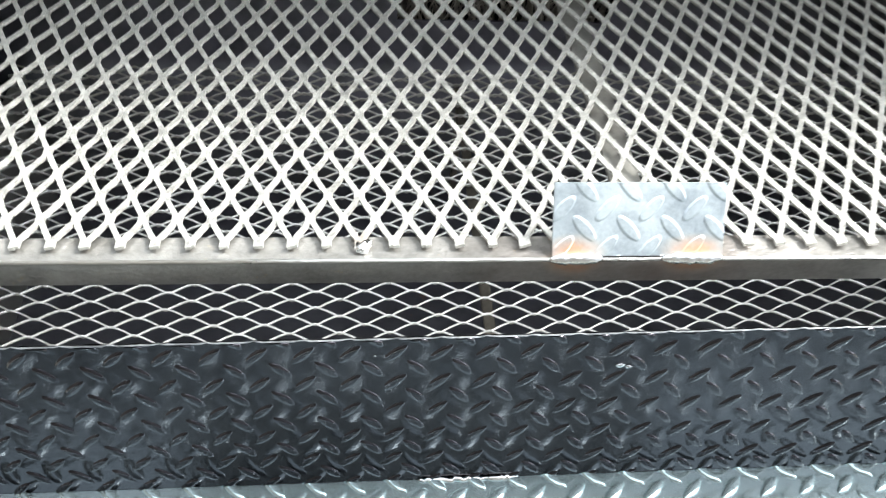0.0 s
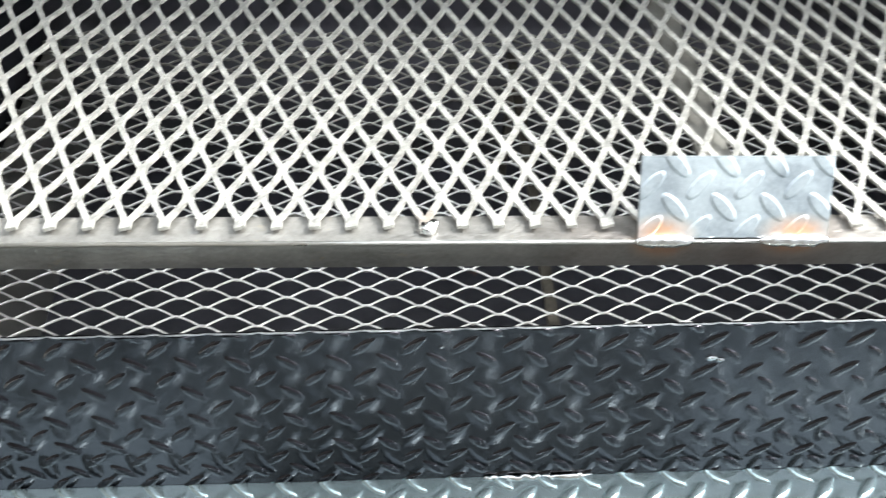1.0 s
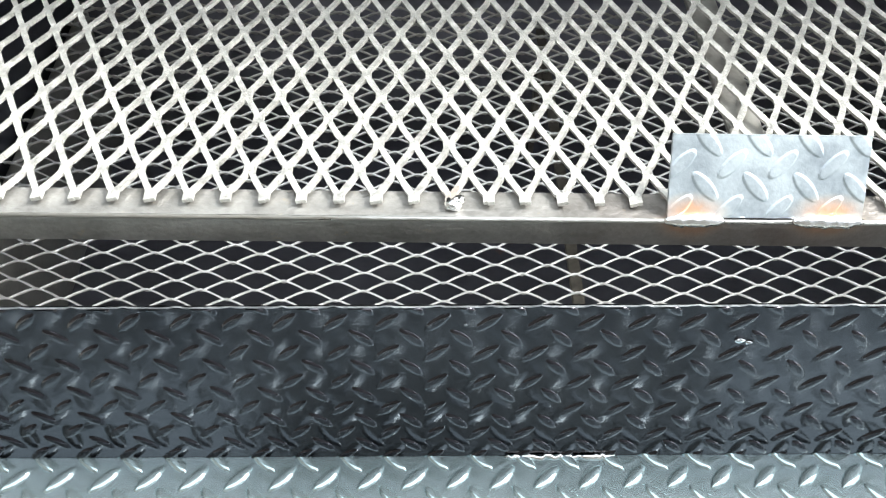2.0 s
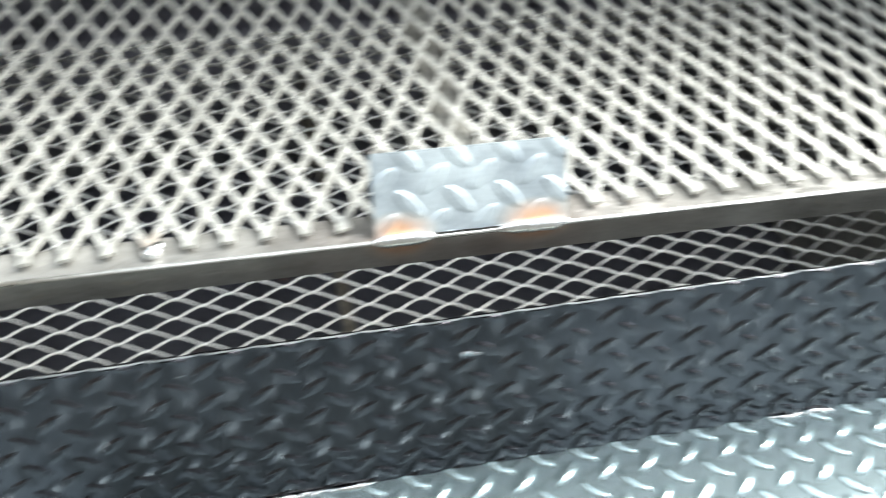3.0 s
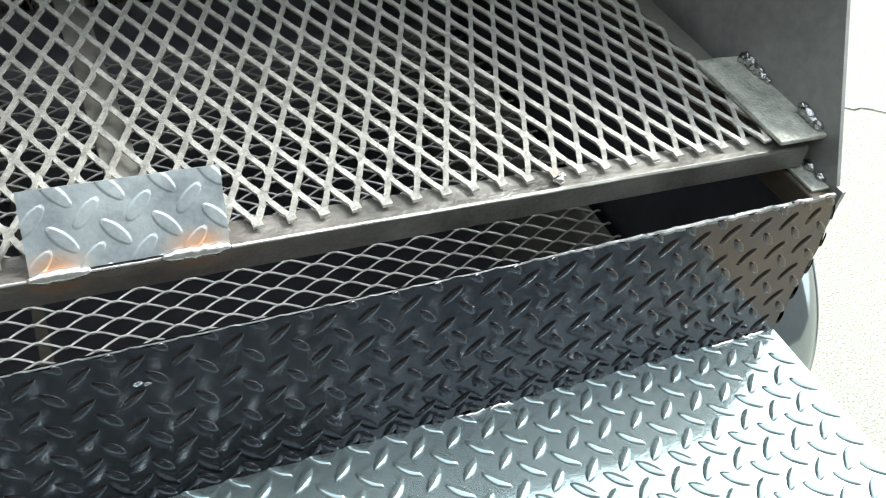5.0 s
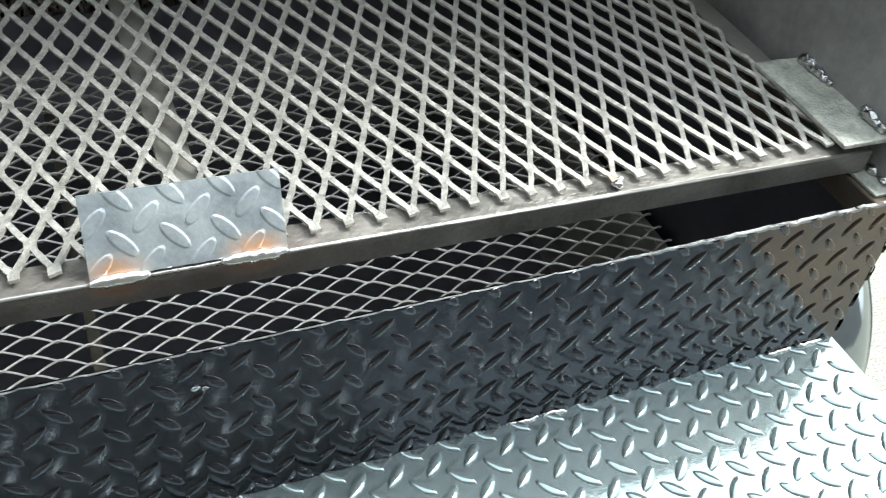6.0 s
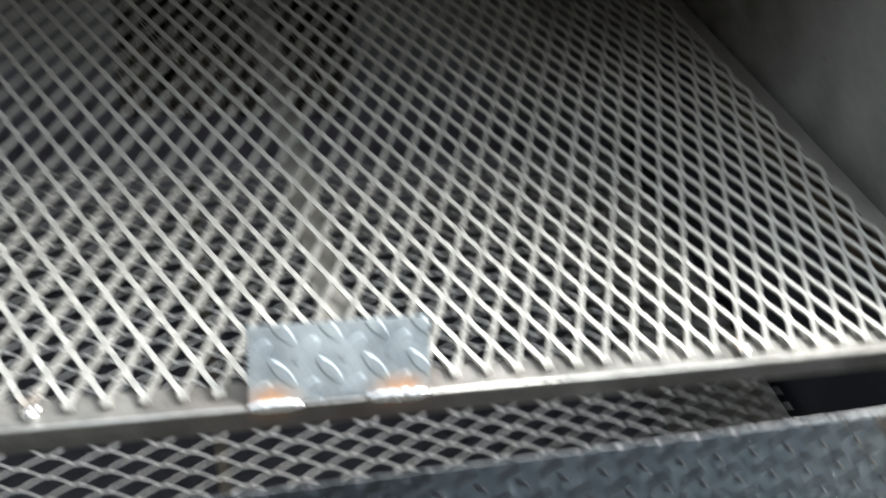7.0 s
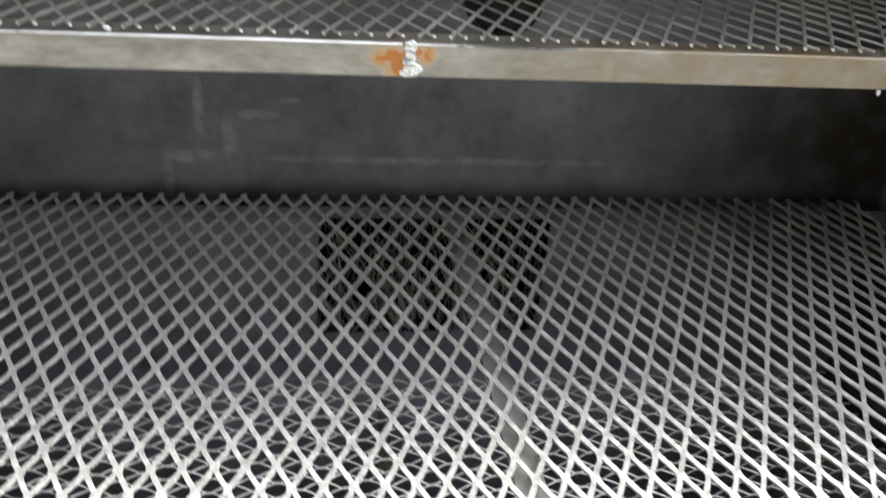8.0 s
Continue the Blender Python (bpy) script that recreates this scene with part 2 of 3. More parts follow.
def bright_edge(parent, y, z, x0, x1, r=0.0025):
    """The bright heel of an angle bar that runs along x, a skin over its rounded corner: rubbed on the grate, a
    highlight on the rack.
    """
    bm = bmesh.new()
    bends = (1.35, 1.05, 0.78, 0.5, 0.2)
    skin = [(y + r - (r + 0.0003) * math.sin(w), z - r + (r + 0.0003) * math.cos(w)) for w in bends]
    skin += [(y + r - (r - 0.0005) * math.sin(w), z - r + (r - 0.0005) * math.cos(w)) for w in reversed(bends)]
    prism(bm, skin, 0, x0, x1)
    return part("bright_edge", bm, BRIGHT_EDGE, parent, "bright steel edge", True)


def bead(bm, a, b, r, lift=(0, 0, 1), seed=0, ripple=0.0016, flat=0.55):
    """A weld bead: a low ridge from a to b with overlapping ripples."""
    rnd = random.Random(seed)
    a, b, lift = Vector(a), Vector(b), Vector(lift).normalized()
    along = (b - a).normalized()
    side = along.cross(lift).normalized()
    n = max(6, int((b - a).length / 0.0022))
    rings = []
    for i in range(n + 1):
        f = i / n
        swell = min(1.0, 0.35 + 3.2 * min(f, 1 - f)) * (1 + 0.07 * math.sin(i * 1.7) + rnd.uniform(-0.06, 0.06))
        c = a.lerp(b, f) + side * rnd.uniform(-ripple, ripple) * 0.6
        rings.append([bm.verts.new(c + side * (math.cos(w) * r * swell) + lift * (math.sin(w) * r * flat * swell))
                      for w in [math.pi * 2 * k / 10 for k in range(10)]])
    for p, q in zip(rings, rings[1:]):
        for k in range(10):
            bm.faces.new((p[k], q[k], q[(k + 1) % 10], p[(k + 1) % 10]))
    bm.faces.new(rings[0])
    bm.faces.new(list(reversed(rings[-1])))
    bmesh.ops.recalc_face_normals(bm, faces=bm.faces[:])


def blob(bm, centre, r, seed=0, squash=(1, 1, 0.7)):
    """A spatter of weld metal: an uneven drop."""
    made = bmesh.ops.create_icosphere(bm, subdivisions=3, radius=1.0)["verts"]
    off = Vector((seed * 3.7, seed * 1.3, seed * 2.1))
    for v in made:
        d = v.co.normalized()
        k = r * (1 + 0.45 * noise.noise(d * 1.6 + off) + 0.15 * noise.noise(d * 5 + off))
        v.co = Vector(centre) + Vector((d.x * squash[0], d.y * squash[1], d.z * squash[2])) * k


def expanded(name, material, parent, u0, u1, v0, v1, origin, u_axis, v_axis, strand=0.0041, thick=0.0028, tilt=24,
             short=0.0234, long=0.0508, bond=0.035, lap=0.34, climb=0.42, curl=0.25, crest=1.0, swing=1.0, uneven=1.0, label="", seed=1):
    """Expanded metal: ribbons that run along v and touch their neighbours at staggered bonds, each tilted like a louvre.
    u0, u1 count half short pitches; v0, v1 are metres from the origin; a bond row lies on v = 0."""
    o, ua, va, up = np.array(origin, float), np.array(u_axis, float), np.array(v_axis, float), np.array((0, 0, 1.0))
    rng = np.random.default_rng(seed)
    half, step, bond = short / 2, long / 2, long * bond
    verts, faces = [], []
    ca, sa = math.cos(radians(tilt)), math.sin(radians(tilt))
    rise = -sa * strand * climb   # so that the tilted ribbons meet at the bonds
    j0, j1 = math.floor(v0 / step) - 1, math.ceil(v1 / step) + 1
    for r in range(u0, u1):
        path = []
        for j in range(j0, j1 + 1):
            high = (r + j) % 2 != 0
            u = (r + 1) * half - strand * lap if high else r * half + strand * lap
            z = rise if high else -rise
            other = (r + 0.5) * half
            v = j * step
            ju, jv = rng.uniform(-0.00055, 0.00055, 2)
            path += [(u + ju, v - bond + jv, z), (u + ju, v + bond + jv, z)]
            lo_u = r * half + strand * lap if high else (r + 1) * half - strand * lap
            for f in (0.12, 0.3, 0.5, 0.7, 0.88):
                s = f * f * (3 - 2 * f)
                if swing != 1.0:   # spreads fast behind a bond, runs straight into the next
                    way = 1 - (1 - f) ** swing
                elif crest == 1.0:
                    way = curl * s + (1 - curl) * f
                else:   # round over the crests, sharp in the troughs
                    way = f ** crest if high else 1 - (1 - f) ** crest
                path.append((u + (lo_u - u) * way, v + bond + (step - 2 * bond) * f, z - 2 * z * f))
        path = [p for p in path if v0 <= p[1] <= v1]
        path = np.array(path)
        if len(path) < 3:
            continue
        path[0, 1], path[-1, 1] = v0 + rng.uniform(0, 0.001), v1
        tang = np.gradient(path[:, :2], axis=0)
        tang /= np.linalg.norm(tang, axis=1)[:, None] + 1e-9
        perp = np.stack([tang[:, 1], -tang[:, 0]], 1)
        perp *= np.sign(perp[:, :1] + 1e-9)
        base = len(verts)
        for (u, v, z), (pu, pv) in zip(path, perp):
            c = o + ua * u + va * v + up * z
            flat = ua * pu + va * pv
            wide = strand * (1 + uneven * rng.uniform(-0.12, 0.12))
            a = (flat * ca + up * sa) * wide / 2
            b = (-flat * sa + up * ca) * thick / 2
            verts += [c + a + b, c - a + b, c - a - b, c + a - b]
        n = len(path)
        for i in range(n - 1):
            p, q = base + 4 * i, base + 4 * i + 4
            faces += [(p + k, p + (k + 1) % 4, q + (k + 1) % 4, q + k) for k in range(4)]
        faces += [(base, base + 3, base + 2, base + 1), (base + 4 * n - 4, base + 4 * n - 3, base + 4 * n - 2, base + 4 * n - 1)]
    me = bpy.data.meshes.new(name)
    me.from_pydata([tuple(v) for v in verts], [], faces)
    me.update()
    return finish(name, me, material, parent, label)


def tread(name, material, parent, lo, hi, thick, place, shift=(0.0, 0.0), pitch=0.0319, lug=0.0240, wide=0.0086, high=0.0018, label="", seed=1, wavy=0.0, skew=0.0, inset=-0.3):
    """Tread plate in its own (a, b) plane from lo to hi: a sheet with two families of raised lens-shaped lugs at right angles.
    place(a, b, h) gives the world point at height h over the sheet."""
    rng = random.Random(seed)
    verts, faces = [], []

    def sheet(n_a, n_b):
        base = len(verts)
        for h in (0.0, -thick):
            for i in range(n_a + 1):
                for j in range(n_b + 1):
                    a, b = lo[0] + (hi[0] - lo[0]) * i / n_a, lo[1] + (hi[1] - lo[1]) * j / n_b
                    if wavy and j in (0, n_b):
                        b += wavy * noise.noise(Vector((a * 90, j, seed)))
                    verts.append(place(a, b, h))
        m = (n_a + 1) * (n_b + 1)
        for i in range(n_a):
            for j in range(n_b):
                p = base + i * (n_b + 1) + j
                faces.append((p, p + n_b + 1, p + n_b + 2, p + 1))
                faces.append((p + m, p + m + 1, p + m + n_b + 2, p + m + n_b + 1))
        rim = [i * (n_b + 1) for i in range(n_a + 1)] + [n_a * (n_b + 1) + j for j in range(1, n_b + 1)]
        rim += [i * (n_b + 1) + n_b for i in range(n_a - 1, -1, -1)] + [j for j in range(n_b - 1, 0, -1)]
        for p, q in zip(rim, rim[1:] + rim[:1]):
            faces.append((base + p, base + p + m, base + q + m, base + q))

    sheet(max(4, int((hi[0] - lo[0]) / 0.012)), 4)
    rings = ((1.0, -0.0002), (0.85, 0.5), (0.6, 0.83), (0.3, 0.97))
    seg = 18
    for fam in (0, 1):
        ia, ib = math.floor((lo[0] - shift[0]) / pitch) - 1, math.ceil((hi[0] - shift[0]) / pitch) + 1
        ja, jb = math.floor((lo[1] - shift[1]) / pitch) - 1, math.ceil((hi[1] - shift[1]) / pitch) + 1
        for i in range(ia, ib + 1):
            for j in range(ja, jb + 1):
                ca = shift[0] + (i + 0.5 * fam) * pitch
                cb = shift[1] + (j + 0.5 * fam) * pitch + skew * ca
                if not (lo[0] + lug * inset < ca < hi[0] - lug * inset and lo[1] + lug * inset < cb < hi[1] + lug * 0.3):
                    continue
                turn = radians(47 if fam == 0 else -47) + rng.uniform(-0.03, 0.03)
                size = rng.uniform(0.94, 1.04)
                base = len(verts)
                for k, h in rings:
                    for s in range(seg):
                        w = 2 * math.pi * s / seg
                        x = math.cos(w) * lug / 2 * size * (0.55 + 0.45 * k if k < 1 else 1) * (1 if k == 1.0 else k ** 0.15)
                        y = math.sin(w) * abs(math.sin(w)) ** 0.25 * wide / 2 * k * size
                        a = min(max(ca + x * math.cos(turn) - y * math.sin(turn), lo[0]), hi[0])
                        b = min(max(cb + x * math.sin(turn) + y * math.cos(turn), lo[1]), hi[1])
                        verts.append(place(a, b, h * high if h > 0 else h))
                verts.append(place(min(max(ca, lo[0]), hi[0]), min(max(cb, lo[1]), hi[1]), high * 1.02))
                for q in range(len(rings) - 1):
                    for s in range(seg):
                        p0, p1 = base + q * seg + s, base + q * seg + (s + 1) % seg
                        faces.append((p0, p1, p1 + seg, p0 + seg))
                top = base + (len(rings) - 1) * seg
                for s in range(seg):
                    faces.append((top + s, top + (s + 1) % seg, base + len(rings) * seg))
    me = bpy.data.meshes.new(name)
    me.from_pydata([tuple(v) for v in verts], [], faces)
    me.update()
    bm = bmesh.new()
    bm.from_mesh(me)
    bmesh.ops.recalc_face_normals(bm, faces=bm.faces[:])
    bm.to_mesh(me)
    bm.free()
    me.set_sharp_from_angle(angle=radians(50))
    return finish(name, me, material, parent, label, smooth=False)


# ---- plan, in metres: x along the front, y into the pit, z up ----
LEFT, RIGHT = -0.58, 0.662   # inner faces of the end panels
PLATE_Y, PLATE_TOP = -0.060, 0.8675
SHELF_Z, SHELF_Y = 0.695, -0.47
BACK_Y = 0.650
GRATE_Z = 0.900
LOWER_Z = 0.625
FLOOR_Z = 0.41
ROOF_Z = 1.40
RAIL_Y = -0.0135

# ---- ground ----
CONCRETE, nt_c, p_c, col_c = surface("pale_concrete", (0.32, 0.335, 0.30), (0.42, 0.435, 0.39), (0.75, 0.95), 0.0, 2.2, 160, 0.6, 0.0, None, depth=0.002)
grains = noise_fac(nt_c, 240, 3, 0.48, 0.62)
nt_c.links.new(mix_color(nt_c, math_node(nt_c, "MULTIPLY", grains, 0.9), col_c, (0.17, 0.145, 0.10)), p_c.inputs["Base Color"])
bm = bmesh.new()
outline = [(-900, -900), (900, -900), (900, 900), (-900, 900)]
bm.faces.new([bm.verts.new((x, y, 0)) for x, y in outline])
ground = part("ground", bm, CONCRETE, None)
tagged(ground, "pale rough concrete slab with a fine crack", "ground", kind="structure")

# unseen dark wall added behind the camera to darken what the steel mirrors
STUCCO = surface("dark_wall_paint", (0.10, 0.095, 0.085), (0.15, 0.14, 0.13), (0.8, 0.95), 0.0, 1.5, 40, 0.5, depth=0.004)[0]
bm = bmesh.new()
block(bm, (-1.4, -3.4, 0.0), (1.6, -3.2, 6.2))
block(bm, (-3.0, -3.4, 0.0), (-1.4, -3.2, 4.9))   # lower stretch, so the panel's left end mirrors sky
wall = part("dark_screen_south", bm, STUCCO, None)
tagged(wall, "plain dark wall, unseen, added to darken reflections", "wall", kind="structure")

# unseen pale wall, added to brighten the right part of the panel's reflection
PALE = surface("pale_wall_paint", (0.17, 0.17, 0.178), (0.22, 0.22, 0.228), (0.8, 0.95), 0.0, 1.5, 40, 0.5, depth=0.004)[0]
bm = bmesh.new()
block(bm, (1.602, -3.38, 0.0), (7.5, -3.2, 4.6))
wall = part("pale_screen_south", bm, PALE, None)
tagged(wall, "plain pale wall, unseen, added to brighten reflections", "wall", kind="structure")

# unseen dark wall, added to cut the light from the left
bm = bmesh.new()
block(bm, (-3.2, -3.4, 0.0), (-3.0, 4.0, 4.6))
wall = part("dark_screen_west", bm, STUCCO, None)
tagged(wall, "plain dark wall, unseen, added to dim the left side", "wall", kind="structure")

# ---- the pit's box ----
pit = thing("barbecue_pit", (0.04, 0.25, 0), "dark welded steel barbecue pit with tread-plate front and shelf", "barbecue pit")
def panel_rise(x, z):
    """The front panel stands a little taller towards one end."""
    return 0.018 * x * (z - SHELF_Z) / (PLATE_TOP - SHELF_Z)


def shelf_top(x):
    """The shelf climbs slightly towards one end."""
    return SHELF_Z + 0.016 * x


def corner_trim(x, z):
    """The top corner of the front panel is ground back a little."""
    return 0.016 * max(0.0, min(1.0, (x - 0.60) / 0.066)) * max(0.0, (z - 0.79) / 0.075) ** 2


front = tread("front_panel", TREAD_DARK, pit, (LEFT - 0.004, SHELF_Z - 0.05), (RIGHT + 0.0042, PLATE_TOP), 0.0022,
              lambda a, b, h: (a - corner_trim(a, b), PLATE_Y - h, b + panel_rise(a, b)), shift=(0.0027, 0.8517), label="blue-black tread-plate front panel, darkened as if mirroring something dark", seed=3, wavy=0.0012, skew=-0.006)
shelf = tread("shelf", TREAD_SHELF, pit, (LEFT - 0.004, SHELF_Y), (RIGHT + 0.003, PLATE_Y - 0.0002), 0.0035,
              lambda a, b, h: (a, b, shelf_top(a) + h), shift=(0.0223, -0.0785), pitch=0.0321, label="bright steel tread-plate shelf", seed=5, inset=0.36, high=0.0023, lug=0.0280, wide=0.0104)


def end_outline(grow=0.0):
    return [(PLATE_Y + 0.004, FLOOR_Z), (PLATE_Y + 0.004, PLATE_TOP + 0.008), (PLATE_Y + 0.012, PLATE_TOP + 0.008), (0.240, ROOF_Z), (BACK_Y, ROOF_Z), (BACK_Y, FLOOR_Z)]


for x0, x1 in ((LEFT - 0.004, LEFT), (RIGHT, RIGHT + 0.004)):
    bm = bmesh.new()
    prism(bm, end_outline(), 0, x0, x1)
    part("end_panel", bm, END, pit, "dark grey mill-scale end panel")

# added dark sheets that put shade on the ends, below the runners
for x0, x1 in ((LEFT, LEFT + 0.002), (RIGHT - 0.002, RIGHT)):
    bm = bmesh.new()
    block(bm, (x0, PLATE_Y + 0.006, FLOOR_Z + 0.001), (x1, BACK_Y - 0.003, 0.838), 0.0004)
    part("added_dark_sheet", bm, DARK_END, pit, "added blue-black sheet darkening the lower end panel")

# back panel with the firebox opening
HOLE = (-0.065, 0.225, 0.696, 0.867)
bm = bmesh.new()
grid = [[[bm.verts.new((x, y, z)) for z in (FLOOR_Z, HOLE[2], HOLE[3], ROOF_Z)] for x in (LEFT - 0.004, HOLE[0], HOLE[1], RIGHT + 0.004)] for y in (BACK_Y, BACK_Y + 0.004)]
for i in range(3):
    for j in range(3):
        if (i, j) != (1, 1):
            for g in grid:
                bm.faces.new((g[i][j], g[i + 1][j], g[i + 1][j + 1], g[i][j + 1]))
for (i, j), (k, m) in (((1, 1), (2, 1)), ((2, 1), (2, 2)), ((2, 2), (1, 2)), ((1, 2), (1, 1))):
    bm.faces.new((grid[0][i][j], grid[0][k][m], grid[1][k][m], grid[1][i][j]))
bmesh.ops.recalc_face_normals(bm, faces=bm.faces[:])
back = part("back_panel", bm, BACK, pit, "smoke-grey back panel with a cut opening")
# unseen roof, kept pale to bounce light down onto the grate
bm = bmesh.new()
block(bm, (LEFT - 0.004, 0.240, ROOF_Z), (RIGHT + 0.004, BACK_Y + 0.004, ROOF_Z + 0.004))
part("roof_panel", bm, BOUNCE_ROOF, pit)
bm = bmesh.new()
block(bm, (LEFT - 0.004, PLATE_Y + 0.004, FLOOR_Z - 0.004), (RIGHT + 0.004, BACK_Y + 0.004, FLOOR_Z))
part("bottom_panel", bm, INSIDE, pit)
# firebox behind the opening
bm = bmesh.new()
def shell(x0, x1, y1, z0, z1):
    return [[[bm.verts.new((x, y, z)) for z in (z0, z1)] for y in (BACK_Y + 0.0045, y1)] for x in (x0, x1)]


outer, inner = shell(HOLE[0] - 0.064, HOLE[1] + 0.064, 0.934, 0.616, 0.934), shell(HOLE[0] - 0.06, HOLE[1] + 0.06, 0.93, 0.62, 0.93)
for g in (outer, inner):
    for quad in ((g[0][0][0], g[0][1][0], g[0][1][1], g[0][0][1]), (g[1][0][0], g[1][1][0], g[1][1][1], g[1][0][1]), (g[0][0][0], g[0][1][0], g[1][1][0], g[1][0][0]),
                 (g[0][0][1], g[0][1][1], g[1][1][1], g[1][0][1]), (g[0][1][0], g[0][1][1], g[1][1][1], g[1][1][0])):
        bm.faces.new(quad)
mouth = ((0, 0), (0, 1), (1, 1), (1, 0))
for (a, b), (c, d) in zip(mouth, mouth[1:] + mouth[:1]):
    bm.faces.new((outer[a][0][b], outer[c][0][d], inner[c][0][d], inner[a][0][b]))
bmesh.ops.recalc_face_normals(bm, faces=bm.faces[:])
part("firebox", bm, BLACK, pit, "soot-black firebox behind the opening")
for x in (LEFT + 0.04, RIGHT - 0.04):
    for y in (0.0, BACK_Y - 0.06):
        bm = bmesh.new()
        block(bm, (x - 0.025, y - 0.025, 0), (x + 0.025, y + 0.025, FLOOR_Z - 0.004), 0.003)
        part("leg", bm, SHEET, pit)

# runners that the grate frame rests on
for x, s in ((RIGHT, -1), (LEFT, 1)):
    bm = bmesh.new()
    prism(bm, [(p[0], p[1]) for p in angle_outline((x + s * 0.0245, 0.868), -s * 0.024, -0.026, 0.003)], 1, PLATE_Y + 0.012, 0.64)
    part("runner", bm, RUSTY, pit, "rusty angle runner welded to the end panel")
# short grey flat tacked on the runner's end
bm = bmesh.new()
block(bm, (RIGHT - 0.021, -0.043, 0.8684), (RIGHT - 0.001, 0.090, 0.8712), 0.0008)
flat_bar = part("flat_bar", bm, TAB, pit, "short grey flat bar tacked to the runner")
for y, r, sd in ((-0.014, 0.0055, 12), (0.0, 0.0042, 13), (-0.03, 0.004, 15)):
    bm = bmesh.new()
    blob(bm, (RIGHT - 0.003, y, 0.8735), r, sd, (0.8, 1.4, 0.8))
    part("weld_blob", bm, SLAG, flat_bar, "shiny lumpy weld", True)
# hold-down tab over the grate's corner, tacked to the end panel
bm = bmesh.new()
block(bm, (0.612, -0.0145, 0.9025), (RIGHT + 0.001, 0.1125, 0.9072), 0.0012)
bmesh.ops.subdivide_edges(bm, edges=bm.edges[:], cuts=3, use_grid_fill=True)
for v in bm.verts:
    if v.co.z > 0.904:
        v.co.z += 0.0010 * noise.noise(v.co * 70) + 0.0005 * noise.noise(v.co * 190)
        v.co.x += 0.0010 * noise.noise(v.co * 60 + Vector((5, 0, 0)))
tab = part("tab", bm, TAB, pit, "mottled grey-green steel tab")
for y, dz, r, sd in ((0.101, 0.001, 0.0062, 2), (0.094, 0.003, 0.0054, 3), (0.088, 0.000, 0.0050, 5), (0.081, 0.002, 0.0052, 7), (0.074, 0.000, 0.0044, 17), (0.066, 0.000, 0.0034, 18),
                     (0.018, 0.004, 0.0048, 8), (0.011, 0.002, 0.0064, 9), (0.004, 0.001, 0.0052, 19), (-0.004, -0.001, 0.0056, 20)):
    bm = bmesh.new()
    blob(bm, (RIGHT - 0.003, y, 0.9095 + dz), r, sd, (0.8, 1.2, 0.9))
    part("weld_blob", bm, SLAG, tab, "shiny lumpy weld", True)
# welds where the shelf meets the front panel
for i, (xa, xb) in enumerate(((-0.071, -0.012), (-0.015, 0.010), (0.321, 0.349), (0.352, 0.375), (0.585, 0.618), (0.621, 0.653))):
    bm = bmesh.new()
    bead(bm, (xa, PLATE_Y - 0.0022, shelf_top(xa) + 0.0012), (xb, PLATE_Y - 0.0022, shelf_top(xb) + 0.0009), 0.0019 + 0.0006 * (i % 2), (0, -0.7, 0.7), i + 10, 0.0022)
    part("weld_bead", bm, WELD, pit, "bright lumpy weld bead", True)

# weld spatter stuck to the front panel
for i, (x, z, r) in enumerate(((0.0695, 0.8350, 0.0026), (0.0755, 0.8330, 0.002), (-0.107, 0.849, 0.0009), (0.31, 0.838, 0.0012))):
    bm = bmesh.new()
    blob(bm, (x, PLATE_Y - 0.0006, z), r, i + 30, (1.2, 0.5, 0.8))
    part("weld_spatter", bm, SLAG, front, "pale speck of weld spatter", True)

# ---- cooking grate ----
grate = thing("cooking_grate", (0.04, 0.3, 0.868), "expanded-metal cooking grate in an angle-iron frame on the runners", "grate")
TINTS = [((0.034, RAIL_Y, GRATE_Z - 0.006), (0.026, 0.012, 0.018)), ((0.120, RAIL_Y, GRATE_Z - 0.006), (0.030, 0.012, 0.016))]
RAIL = heat_tinted("angle_rail_steel", ((0.18, 0.174, 0.164), (0.41, 0.40, 0.382), (0.28, 0.48), 0.66, 34, 300, 0.5, 0.05, (0.75, 1, 1), (0.36, 0.30, 0.2)), TINTS)
tint_patch(RAIL, (0.085, RAIL_Y, GRATE_Z - 0.015), (0.17, 0.05, 0.04), (0.30, 0.225, 0.20), 0.55)
FRAME_TOP = GRATE_Z - 0.0045
bm = bmesh.new()
prism(bm, angle_outline((RAIL_Y, FRAME_TOP), 0.0254, -0.0228, 0.0032), 0, LEFT + 0.012, RIGHT - 0.012)
rail = part("front_rail", bm, RAIL, grate, "brownish-grey angle-iron rail with a bright worn edge")
bright_edge(rail, RAIL_Y, FRAME_TOP, LEFT + 0.013, RIGHT - 0.013)
bm = bmesh.new()
prism(bm, angle_outline((0.645, FRAME_TOP), -0.0254, -0.0265, 0.0032), 0, LEFT + 0.012, RIGHT - 0.012)
part("back_rail", bm, SHEET, grate)
for x, s in ((RIGHT - 0.012, -1), (LEFT + 0.012, 1)):
    bm = bmesh.new()
    prism(bm, angle_outline((x, FRAME_TOP - 0.0003), s * 0.0254, -0.0262, 0.0032), 1, RAIL_Y + 0.026, 0.619)
    part("side_rail", bm, BAR, grate)
bm = bmesh.new()
block(bm, (0.0785, RAIL_Y + 0.004, FRAME_TOP - 0.0075), (0.1035, 0.641, FRAME_TOP - 0.0035), 0.001)
part("crossbar", bm, BAR, grate, "grey flat crossbar under the mesh")
